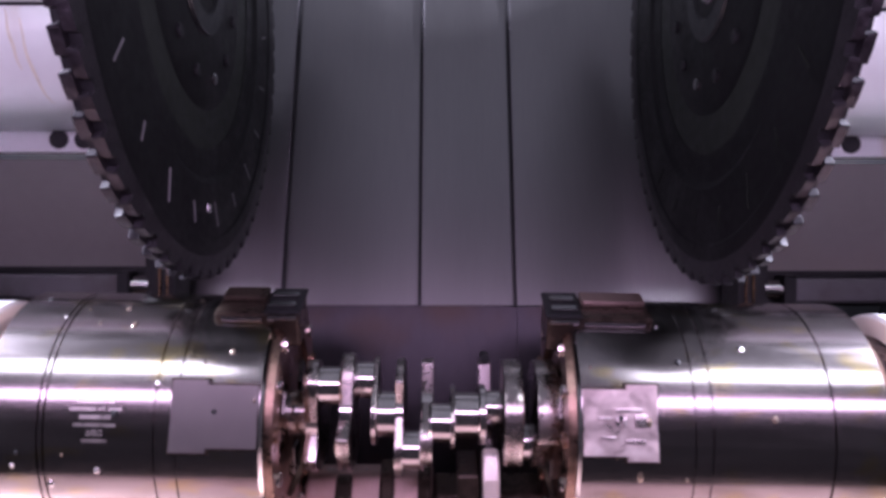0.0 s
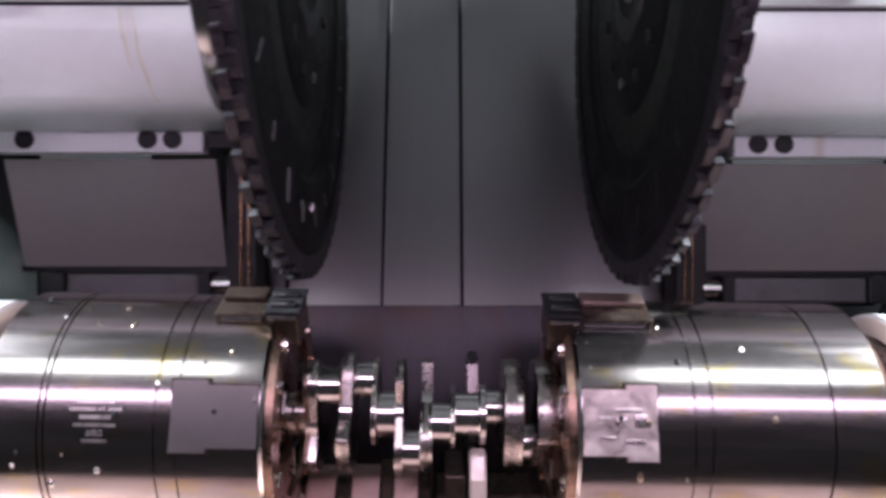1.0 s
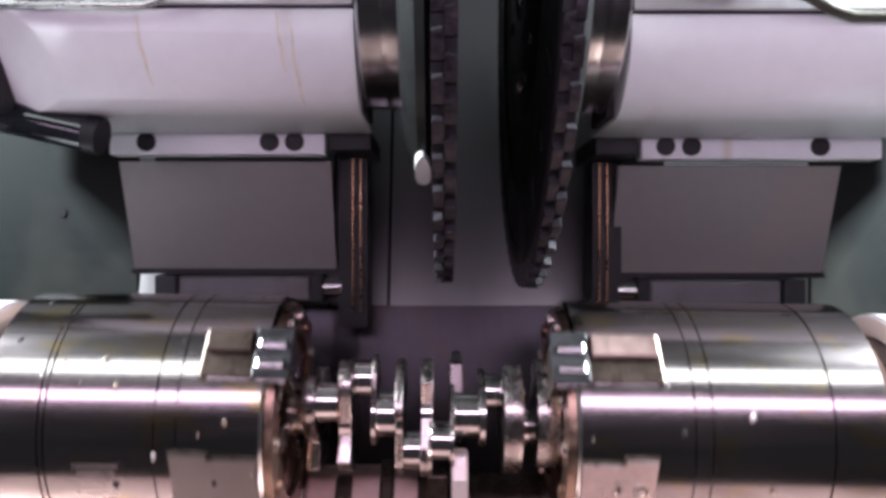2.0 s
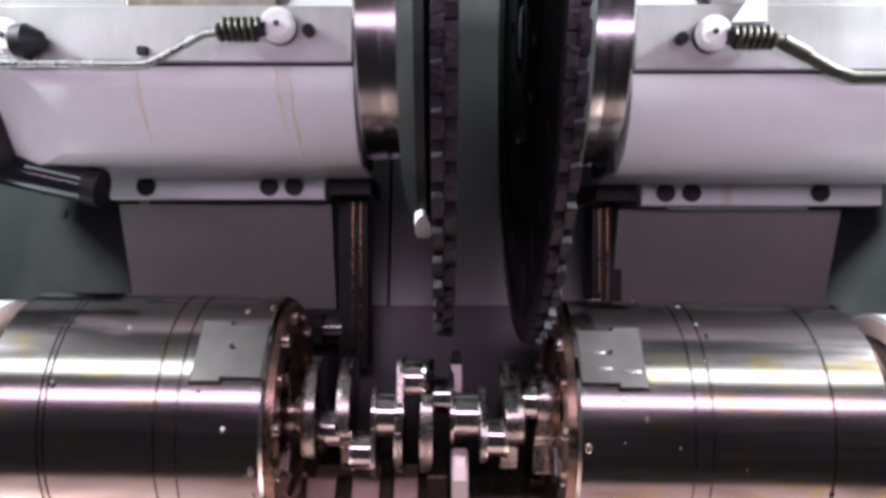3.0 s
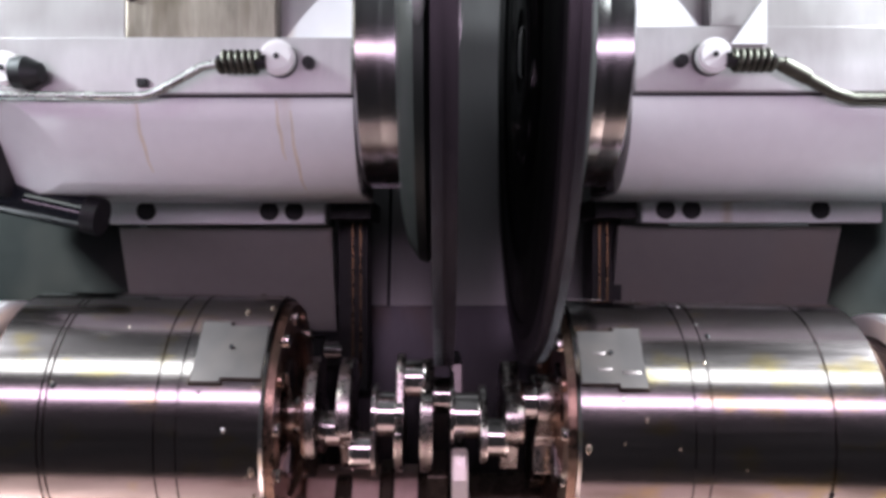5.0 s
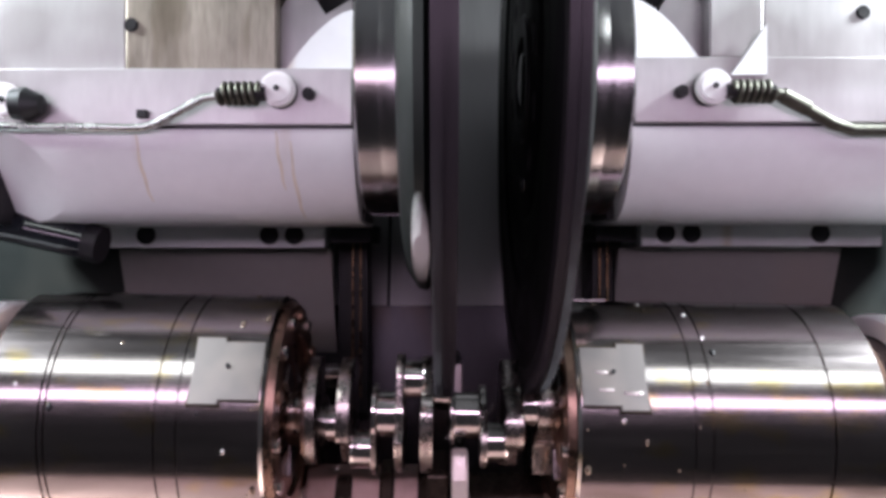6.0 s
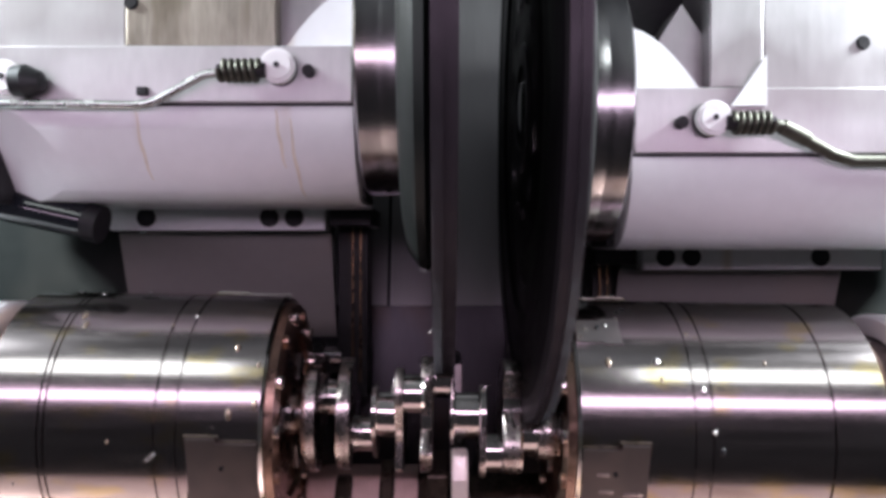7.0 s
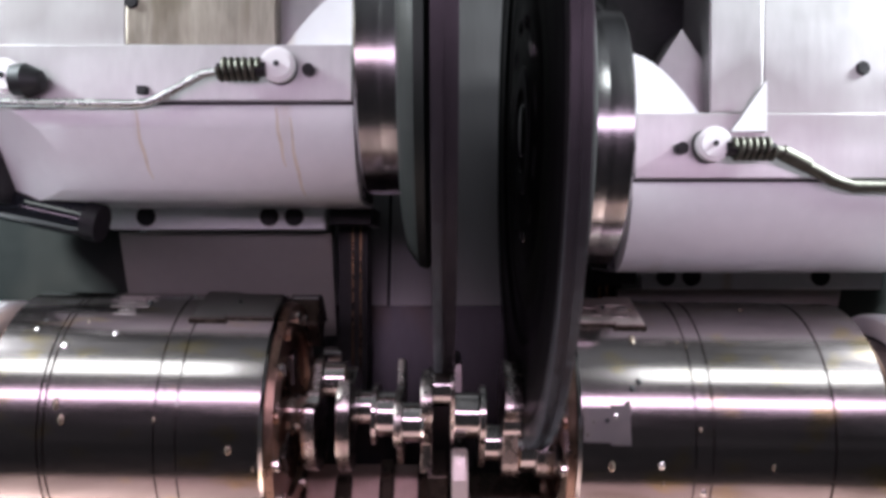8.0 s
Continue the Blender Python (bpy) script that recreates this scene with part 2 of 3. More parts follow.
panel_east = back_panel(0.59, 1.3, 0.80, "grey green painted panel behind the white housing")


bed = thing("machine_bed", "dark oily cast iron bed under the slides", "machine bed")
part("body", extruded([(-0.342, -0.46), (-0.342, -0.2), (-0.55, -0.1), (-1.2, -0.1), (-1.2, -0.46)], -0.95, 0.95, 0.01), RUST, bed)


for side, what in ((-1, "west"), (1, "east")):
    stock = thing("headstock", "dark grey cast headstock that carries a chuck", "headstock", pose(0, 0, 0, 0, 0, -0.9), "headstocks")
    a, b = sorted((side * 0.632, side * 1.2))
    part("casting", extruded([(0.13, -0.12), (0.16, -0.09), (0.16, 0.10), (0.13, 0.14), (-1.2, 0.14), (-1.2, -0.12)], a, b, 0.006), GREY_PAINT, stock)
    part("collar", turned([(side * 0.478, 0.097), (side * 0.478, 0.117), (side * 0.482, 0.121), (side * 0.631, 0.121), (side * 0.631, 0.097), (side * 0.478, 0.097)], 64), PAINT, stock, "white painted collar behind the chuck", 30)


# ---- chip tray under the workpiece ----
tray = thing("chip_tray", "oily pinkish steel chip tray under the crankshaft", "tray")
part("ridge", extruded([(-0.075, -0.075), (-0.085, -0.055), (-0.33, 0.08), (-0.33, -0.12), (-0.1, -0.085)], -0.165, -0.012, 0.004), BED_MAT, tray, "pinkish oily ridge")
part("bottom", extruded([(-0.33, -0.3), (-0.33, 0.38), (-0.34, 0.38), (-0.34, -0.3)], -0.65, 0.65), BED_MAT, tray, "pinkish oily tray bottom")
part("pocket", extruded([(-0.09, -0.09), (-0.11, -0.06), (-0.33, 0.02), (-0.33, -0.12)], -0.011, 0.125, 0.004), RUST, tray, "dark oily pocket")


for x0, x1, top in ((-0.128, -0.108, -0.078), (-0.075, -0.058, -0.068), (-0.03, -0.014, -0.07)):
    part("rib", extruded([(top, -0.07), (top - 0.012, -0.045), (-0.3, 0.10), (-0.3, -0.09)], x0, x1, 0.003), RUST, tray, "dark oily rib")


# ---- spindle heads ----
DOOR_EYE = Vector((0, -0.221, 0.862))


def deeper(bm, k):
    """Grows a shape away from the door by the factor k, so that it lies deeper in the machine."""
    for v in bm.verts:
        v.co = DOOR_EYE + (v.co - DOOR_EYE) * k
    return bm


def spindle_head(s, x_end, knob_x, name, label):
    """s is -1 for the head that reaches to the west, 1 for the other; x_end is the end of the white housing nearest the cutter.
    The origin is on the spindle's axis."""
    ob = thing(name, label, "spindle head")
    far = x_end + s * 0.62
    seat = -0.009 if s < 0 else 0.0

    def sx(d):
        return x_end + s * d

    def bx(d0, d1, *rest, **kw):
        a, b = sorted((sx(d0), sx(d1)))
        return box(a, b, *rest, **kw)

    # white half-round housing below the seam
    arc = [(-0.066, -0.09)]
    for i in range(25):
        a = radians(90 * i / 24)
        arc.append((-0.066 - 0.091 * math.sin(a), 0.035 + 0.083 * math.cos(a)))
    arc += [(-0.157, -0.09)]
    a, b = sorted((x_end, far))
    bm = extruded(arc, a, b, 0.0015)
    if s < 0:
        geom = bm.verts[:] + bm.edges[:] + bm.faces[:]
        cut = bmesh.ops.bisect_plane(bm, geom=geom, plane_co=(-0.4177, -0.0724, 0.118), plane_no=(-0.242, -0.387, 0.520), clear_outer=True)
        bmesh.ops.contextual_create(bm, geom=[e for e in cut["geom_cut"] if isinstance(e, bmesh.types.BMEdge)])
    part("housing", deeper(bm, 1.05), PAINT, ob, "white painted half-round housing", 30)
    if s < 0:
        part("end_block", box(-0.66, -0.478, -0.155, -0.074, -0.02, 0.04), DARK, ob, "dark end block")
    for d, lo, hi in (((0.212, 4, 50), (0.076, 2, 40), (0.062, 8, 70)) if s < 0 else ()):
        bm = bmesh.new()
        pairs = []
        for i in range(13):
            a = radians(lo + (hi - lo) * i / 12)
            c = sx(d) + 0.0006 * math.sin(i * 1.1) + 0.006 * i / 12
            wd = 0.0017 * (1 - 0.6 * abs(i - 6) / 6)
            v, n = -0.066 - 0.0913 * math.sin(a), 0.035 + 0.0833 * math.cos(a)
            pairs.append([bm.verts.new((c - wd, v, n)), bm.verts.new((c + wd, v, n))])
        for p, q in zip(pairs, pairs[1:]):
            bm.faces.new((p[0], p[1], q[1], q[0]))
        bmesh.ops.recalc_face_normals(bm, faces=bm.faces[:])
        part("oil_streak", deeper(bm, 1.05), DRIP, ob, "thin yellowish dried oil streak")
    # flat machined plate over it
    part("seam_plate", deeper(bx(0.001, 0.62, -0.064, seat, 0.02, 0.124, bevel=0.0015), 1.05), PLATE, ob, "grey milled plate with oil stains")
    part("seam", deeper(bx(0.001, 0.62, -0.0665, -0.064, 0.02, 0.1195, bevel=0.0), 1.05), DARK, ob, "dark joint")
    # white horn above the plate, rounded towards the cutter
    bm = bmesh.new()
    pts = [(0, seat), (0.066, seat)] + [(d / 100, seat + 0.059 * (1 - (d / 6.6) ** 1.6)) for d in range(6, -1, -1)]
    f1 = [bm.verts.new((sx(0.001 + d), v, 0.116)) for d, v in pts]
    f2 = [bm.verts.new((sx(0.001 + d), v, 0.02)) for d, v in pts]
    bm.faces.new(f1), bm.faces.new(f2[::-1])
    for i in range(len(pts)):
        j = (i + 1) % len(pts)
        bm.faces.new((f1[i], f2[i], f2[j], f1[j]))
    bmesh.ops.recalc_face_normals(bm, faces=bm.faces[:])
    part("horn", deeper(bm, 1.05), PAINT, ob, "white painted rounded shoulder")
    bm = bmesh.new()
    tri = [(0.004, seat), (0.0748, seat), (0.0748, 0.056), (0.054, 0.088), (0.03, 0.05), (0.004, 0.066)]
    f1 = [bm.verts.new((sx(d), v, 0.100)) for d, v in tri]
    f2 = [bm.verts.new((sx(d), v, 0.0)) for d, v in tri]
    bm.faces.new(f1), bm.faces.new(f2[::-1])
    for i in range(len(tri)):
        j = (i + 1) % len(tri)
        bm.faces.new((f1[i], f2[i], f2[j], f1[j]))
    bmesh.ops.recalc_face_normals(bm, faces=bm.faces[:])
    part("shoulder_block", deeper(bm, 1.05), PLATE, ob, "grey milled shoulder with a pointed top")
    part("slide_block", bx(0.12, 0.6, -0.12, 0.28, -0.298, -0.091), DARK, ob, "dark slide block behind the housing")
    part("back_casting", bx(0.0, 0.62, -0.15, 0.30, -0.09, -0.001), DARK, ob, "dark casting behind the plates")
    # big blocks above
    if s < 0:
        part("upper_plate", deeper(bx(0.075, 0.222, seat, 0.30, 0.02, 0.119), 1.05), BROWN_PLATE, ob, "brown oil-stained plate")
        part("end_plate", deeper(bx(0.2225, 0.62, seat, 0.30, 0.02, 0.116), 1.05), PLATE, ob, "bright bare plate")
        part("bolt_hole", deeper(disc(sx(0.216), 0.034, 0.117, 0.121, 0.007), 1.05), DARK, ob, "dark bolt hole")
    else:
        part("upper_plate", deeper(bx(0.075, 0.128, seat, 0.30, 0.02, 0.119), 1.05), PLATE, ob, "bright bare plate")
        part("end_plate", deeper(bx(0.1285, 0.62, seat, 0.30, 0.02, 0.116), 1.05), PLATE, ob, "bright bare plate")
        part("bolt_hole", deeper(disc(sx(0.226), 0.045, 0.114, 0.118, 0.007), 1.05), DARK, ob, "dark bolt hole")
        bm = bmesh.new()
        tri = [(0.093, -0.0185), (0.127, -0.0185), (0.127, 0.03)]
        f1 = [bm.verts.new((sx(d), v, 0.1285)) for d, v in tri]
        f2 = [bm.verts.new((sx(d), v, 0.1243)) for d, v in tri]
        bm.faces.new(f1), bm.faces.new(f2[::-1])
        for i in range(3):
            j = (i + 1) % 3
            bm.faces.new((f1[i], f2[i], f2[j], f1[j]))
        bmesh.ops.recalc_face_normals(bm, faces=bm.faces[:])
        part("gusset", deeper(bm, 1.05), PAINT, ob, "small white triangular gusset")
    # steel collar between housing and cutter
    c0, c1 = x_end, x_end - s * 0.046
    part("collar_ring", turned([(c0 + s * 0.02, 0), (c0 + s * 0.02, 0.07), (c0 - s * 0.001, 0.07), (c0 - s * 0.001, 0.140), (c0 - s * 0.004, 0.145), (c1 + s * 0.022, 0.145), (c1 + s * 0.0205, 0.1446), (c1 + s * 0.019, 0.145), (c1 + s * 0.002, 0.145), (c1, 0.143), (c1, 0)]), COLLAR, ob, "bright turned steel spindle nose", 30)
    # coolant nozzle
    kx, kv = knob_x, -0.032
    part("stud", deeper(disc(kx - s * 0.028, kv - 0.003, 0.122, 0.134, 0.006), 1.05), DARK, ob, "black stud")
    knob = part("knob", deeper(disc(kx, kv, 0.128, 0.143, 0.0165, 32, 0.003), 1.05), WHITE_PLASTIC, ob, "white round nozzle knob")
    part("knob_centre", deeper(disc(kx, kv, 0.142, 0.1445, 0.0028, 12, 0.0005), 1.05), DARK, knob, "dark centre screw")
    part("boss", deeper(disc(kx, kv, 0.122, 0.13, 0.0168, 32, 0.002), 1.05), HUB, ob, "dark boss under the knob")
    end = kx + s * 0.056
    n = 120
    helix = [(kx + s * (0.016 + 0.038 * i / n), kv - 0.005 + 0.009 * math.sin(i / n * 2 * math.pi * 6), 0.14 + 0.009 * math.cos(i / n * 2 * math.pi * 6)) for i in range(n + 1)]
    part("spring", deeper(rod(helix, 0.0028, 8), 1.05), SPRING, ob, "dirty coil spring round the hose", 60)
    part("spring_core", deeper(rod([(kx + s * 0.01, kv - 0.005, 0.14), (end, kv - 0.006, 0.14)], 0.007, 12), 1.05), DARK, ob, "", 60)
    if s < 0:
        line = [(end - s * 0.004, kv - 0.006, 0.139), (end + s * 0.015, kv - 0.009, 0.138), (end + s * 0.058, kv - 0.031, 0.133), (end + s * 0.07, kv - 0.035, 0.132), (end + s * 0.085, kv - 0.036, 0.132), (end + s * 0.25, kv - 0.034, 0.131), (end + s * 0.4, kv - 0.034, 0.13)]
        part("tube", deeper(rod(line, 0.0042), 1.05), TUBE, ob, "thin bent zinc tube", 60)
        part("clip", deeper(bx(0.197, 0.207, -0.058, -0.05, 0.121, 0.131, bevel=0.001), 1.05), DARK, ob, "dark clip")
        far_knob = part("knob", deeper(disc(-0.4156, -0.0427, 0.128, 0.143, 0.0165, 32, 0.003), 1.05), WHITE_PLASTIC, ob, "white round nozzle knob")
        part("knob_centre", deeper(disc(-0.4156, -0.0427, 0.142, 0.1445, 0.0028, 12, 0.0005), 1.05), DARK, far_knob, "dark centre screw")
        part("cup", deeper(turned([(-0.408, 0), (-0.408, 0.015), (-0.396, 0.016), (-0.382, 0.009), (-0.379, 0)], 28, cv=-0.046, cn=0.134), 1.05), HUB, ob, "dark grey rounded cup beside the knob", 30)
        pipe = [(-0.3707, -0.1792, 0.035), (-0.48, -0.1544, 0.035), (-0.75, -0.0937, 0.035)]
        part("hose", deeper(rod(pipe, 0.0195, 28), 1.05), BLACK_PIPE, ob, "glossy black coolant hose", 60)
        d = (Vector(pipe[0]) - Vector(pipe[1])).normalized()
        part("hose_end", deeper(rod([Vector(pipe[0]) - d * 0.014, Vector(pipe[0]) + d * 0.002], 0.0204, 28), 1.05), DARK, ob, "black hose ferrule", 60)
    else:
        line = [(end - s * 0.004, kv - 0.006, 0.139), (end + s * 0.008, kv - 0.008, 0.138), (end + s * 0.06, kv - 0.034, 0.131), (end + s * 0.08, kv - 0.04, 0.13), (end + s * 0.12, kv - 0.04, 0.13), (end + s * 0.35, kv - 0.039, 0.13)]
        part("tube", deeper(rod(line, 0.006), 1.05), SPRING, ob, "braided brown hose", 60)
        part("ferrule", deeper(rod([line[1], ((line[1][0] + line[2][0]) / 2, kv - 0.02, 0.1345)], 0.0075), 1.05), SPRING, ob, "dull brass hose ferrule", 60)
    # flange with holes under the housing
    part("flange", deeper(bx(0.055, 0.315 if s < 0 else 0.345, -0.184, -0.158, -0.085, -0.058), 1.095), PAINT, ob, "white painted flange")
    for d in ((0.27, 0.122, 0.092) if s < 0 else (0.084, 0.115, 0.27)):
        part("socket_hole", deeper(disc(sx(d), -0.1685, -0.0585, -0.0555, 0.0115, 28, 0.0008), 1.095), DARK, ob, "black round socket")
    # white guard panel that slopes back; its shade is put into the paint colour
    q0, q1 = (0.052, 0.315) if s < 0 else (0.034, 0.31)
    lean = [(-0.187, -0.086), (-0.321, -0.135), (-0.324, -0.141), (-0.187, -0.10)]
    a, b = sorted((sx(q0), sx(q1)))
    part("guard_panel", deeper(extruded(lean, a, b), 1.125), GUARD, ob, "beige-white sloping guard panel, colour darkened for shade")
    lip = [(-0.321, -0.134), (-0.328, -0.134), (-0.328, -0.142), (-0.321, -0.142)]
    part("guard_lip", deeper(extruded(lip, a - 0.004, b + 0.004), 1.125), DARK, ob, "black rubber lip")
    # guide bar under the guard
    part("guide_bar", deeper(bx(0.087, 0.262, -0.366, -0.333, -0.166, -0.142, bevel=0.004), 1.095), BAR, ob, "dull grey guide bar")
    part("bar_nose", deeper(rod([(sx(0.046), -0.348, -0.15), (sx(0.07), -0.348, -0.15)], 0.0125, 20), 1.095), COLLAR, ob, "bright round bar end", 60)
    part("bar_stop", deeper(bx(0.07, 0.086, -0.368, -0.33, -0.168, -0.134), 1.095), DARK, ob, "black stop ring")
    part("bar_block", deeper(bx(0.262, 0.29, -0.366, -0.332, -0.172, -0.136), 1.095), HUB, ob, "grey end block")
    part("bar_back", deeper(bx(0.05, 0.288, -0.372, -0.33, -0.19, -0.168), 1.095), HUB, ob, "grey bar behind the guide")
    # dark wiper strips beside the covers
    part("wiper_column", deeper(bx(0.012, 0.050, -0.40, -0.155, -0.2, -0.14, bevel=0.0), 1.095), DARK, ob, "black oily column")
    for d in (0.02, 0.030):
        part("brass_strip", deeper(bx(d, d + 0.0018, -0.38, -0.17, -0.142, -0.137, bevel=0.0), 1.095), BRASS, ob, "thin brass strip")
    part("column_cap", deeper(bx(0.0, 0.05, -0.178, -0.155, -0.2, -0.06, bevel=0.001), 1.095), DARK, ob, "black cap")
    return ob


head_west = spindle_head(-1, -0.087, -0.157, "spindle_head", "white spindle head with hose, knob and black pipe")
head_east = spindle_head(1, 0.184, 0.257, "spindle_head", "white spindle head with knob and braided hose")


# ---- cutters ----
INSERTS = 124


def tooth_ring(x0, x1, count, shift):
    """Half of the rim: a ring with saw teeth and gullets between them."""
    bm = bmesh.new()
    outline = []
    for i in range(count):
        for q, r in ((0.02, 0.3330), (0.10, 0.3345), (0.30, 0.3375), (0.36, 0.3440), (0.66, 0.3462), (0.99, 0.3475)):
            a = 2 * math.pi * (i + q + shift) / count
            outline.append((a, r))
    top = [[bm.verts.new((x, r * math.sin(a), r * math.cos(a))) for a, r in outline] for x in (x0, x1)]
    low = [[bm.verts.new((x, 0.322 * math.sin(a), 0.322 * math.cos(a))) for a, r in outline] for x in (x0, x1)]
    n = len(outline)
    for i in range(n):
        j = (i + 1) % n
        bm.faces.new((top[0][i], top[0][j], top[1][j], top[1][i]))
        bm.faces.new((top[0][i], top[0][j], low[0][j], low[0][i]))
        bm.faces.new((top[1][i], top[1][j], low[1][j], low[1][i]))
    bmesh.ops.recalc_face_normals(bm, faces=bm.faces[:])
    return bm


def tip_mesh():
    return box(-0.0041, 0.0041, -0.0016, 0.0016, -0.0065, 0.0014, 0.0006)


def milling_cutter(inner, s, wide, label):
    """A disc on the x axis whose flat side is at x = inner; s points to its spindle."""
    ob = thing("milling_cutter", label, "milling cutter", None, "cutters")
    w = wide * s
    part("disc", turned([(inner + w, 0.20), (inner + w, 0.318), (inner + w * 0.98, 0.3215), (inner + w * 0.02, 0.3215), (inner, 0.318), (inner, 0.305), (inner + w * 0.1, 0.302), (inner + w * 0.1, 0.24), (inner + w * 0.35, 0.232), (inner + w * 0.35, 0.20), (inner + w, 0.20)], 128), CUTTER, ob, "blackened steel outer ring", 25)
    part("inner_disc", turned([(inner + w, 0.10), (inner + w, 0.199), (inner + w * 0.40, 0.231), (inner + w * 0.40, 0.10), (inner + w, 0.10)], 96), INNER_DISC, ob, "grey green inner disc", 25)
    part("hub", turned([(inner + w * 0.25, 0), (inner + w * 0.25, 0.145), (inner + w * 0.38, 0.155), (inner + w, 0.155), (inner + w, 0.0)], 64), CUTTER, ob, "black bolted hub", 25)
    b = inner + w
    part("flange", turned([(b, 0.0), (b, 0.225), (b + s * 0.007, 0.235), (b + s * 0.016, 0.232), (b + s * 0.028, 0.215), (b + s * 0.033, 0.19), (b + s * 0.033, 0)], 96), FLANGE, ob, "dark grey backing flange", 25)
    part("centre_boss", turned([(inner + w * 0.24, 0), (inner + w * 0.24, 0.03), (inner + w * 0.1, 0.028), (inner + w * 0.05, 0.024), (inner + w * 0.05, 0)], 40), COLLAR, ob, "bright centre nut", 25)
    part("clamp_ring", turned([(inner + w * 0.24, 0.046), (inner + w * 0.24, 0.072), (inner + w * 0.06, 0.070), (inner + w * 0.06, 0.048), (inner + w * 0.24, 0.046)], 64), HUB, ob, "dark clamp ring", 25)
    # hub bolts and slots
    x = inner + w * 0.26
    for i in range(12):
        a = 2 * math.pi * i / 12 + 0.2
        bm = turned([(x, 0), (x, 0.0075), (x - s * 0.003, 0.0075), (x - s * 0.004, 0.006), (x - s * 0.004, 0)], 14, cv=0.12 * math.sin(a), cn=0.12 * math.cos(a))
        part("hub_bolt", bm, DARK if i % 4 else COLLAR, ob, "hub bolt")
    for i in range(22):
        a = 2 * math.pi * i / 22
        size = (0.017, 0.012, 0.015, 0.01)[i % 4]
        bm = box(-0.0008, 0.0008, -0.0011, 0.0011, -size, size, 0.0)
        m = Matrix.Rotation(a, 4, "X") @ Matrix.Translation((inner + w * 0.1 - s * 0.0002, 0, 0.276)) @ Matrix.Rotation(radians(18), 4, "X")
        bmesh.ops.transform(bm, matrix=m, verts=bm.verts[:])
        # Lighting put into colour: west joints in a lit tone, east in a shaded one.
        part("segment_slot", bm, SLOT if s < 0 else INNER_DISC, ob, "thin segment joint in a lit or shaded tone")
    # white crescent added on the flange's bevel
    bm = bmesh.new()
    rows = []
    for i in range(-7, 8):
        a, half_x = radians(-76 + 1.5 * i), 0.0085 * math.sqrt(1.02 - (i / 7) ** 2)
        c = b + s * 0.0115
        rows.append([bm.verts.new((c + q * half_x, r * math.sin(a), r * math.cos(a))) for q, r in ((-1, 0.226), (-1, 0.2405), (1, 0.2405), (1, 0.226))])
    for p, q in zip(rows, rows[1:]):
        for k in range(4):
            bm.faces.new((p[k], p[(k + 1) % 4], q[(k + 1) % 4], q[k]))
    bm.faces.new(rows[0])
    bm.faces.new(rows[-1])
    bmesh.ops.recalc_face_normals(bm, faces=bm.faces[:])
    part("bevel_crescent", bm, WHITE_PLASTIC, ob, "white crescent on the flange's bevel", 40)
    if s < 0:
        part("balance_screw", box(inner - 0.001, inner + 0.0035, -0.273, -0.263, -0.0065, 0.0065, 0.001), COLLAR, ob, "small bright balance screw")
    half = INSERTS // 2
    part("tooth_ring", tooth_ring(inner + w * 0.02, inner + w * 0.5, half, 0.0), CUTTER_RIM, ob, "worn grey steel teeth")
    part("tooth_ring", tooth_ring(inner + w * 0.503, inner + w * 0.98, half, 0.5), CUTTER_RIM, ob, "worn grey steel teeth")
    # A smooth black ring fills the bottom of the gullets.
    part("gullet_ring", turned([(inner + w * 0.03, 0.3225), (inner + w * 0.03, 0.3381), (inner + w * 0.97, 0.3381), (inner + w * 0.97, 0.3225)], 186), DARK, ob, "black ring in the gullets between the teeth", 20)
    tip = None
    rng = random.Random(3)
    for i in range(INSERTS):
        a = 2 * math.pi * (i / 2 + 0.985) / half
        m = Matrix.Rotation(-a, 4, "X") @ Matrix.Translation((inner + w * (0.74 if i % 2 else 0.26), 0, 0.3470 + rng.uniform(-0.0006, 0.0006))) @ Matrix.Rotation(radians(rng.uniform(-22, 22)), 4, "Z")
        if tip is None:
            tip = part("cutting_insert", tip_mesh(), INSERT, ob)
            tip.matrix_basis = m
        else:
            share("cutting_insert", tip, m)
    return ob


cutter_west = milling_cutter(0.0115, -1, 0.021, "large black disc milling cutter with carbide inserts, west spindle")
cutter_east = milling_cutter(0.086, 1, 0.0175, "large black disc milling cutter with carbide inserts, east spindle")


# ---- chucks ----
def pad(x0, x1, x2, inner, outer, z0, z1, a):
    """A flat milled plate on the drum at the angle a, lower from x0 to x2 and taller from there to x1."""
    bm = bmesh.new()
    ring = ((x0, -inner), (x2, -inner), (x2, -outer), (x1, -outer), (x1, outer), (x2, outer), (x2, inner), (x0, inner))
    lo = [bm.verts.new((x, y, z0)) for x, y in ring]
    hi = [bm.verts.new((x, y, z1)) for x, y in ring]
    bm.faces.new(hi)
    bm.faces.new(lo[::-1])
    for i in range(8):
        bm.faces.new((lo[i], lo[(i + 1) % 8], hi[(i + 1) % 8], hi[i]))
    bmesh.ops.recalc_face_normals(bm, faces=bm.faces[:])
    top = [e for e in bm.edges if e.verts[0] in hi and e.verts[1] in hi]
    bmesh.ops.bevel(bm, geom=top, offset=0.0006, segments=2, affect="EDGES")
    bmesh.ops.rotate(bm, verts=bm.verts[:], cent=(0, 0, 0), matrix=Matrix.Rotation(-radians(a), 3, "X"))
    return bm


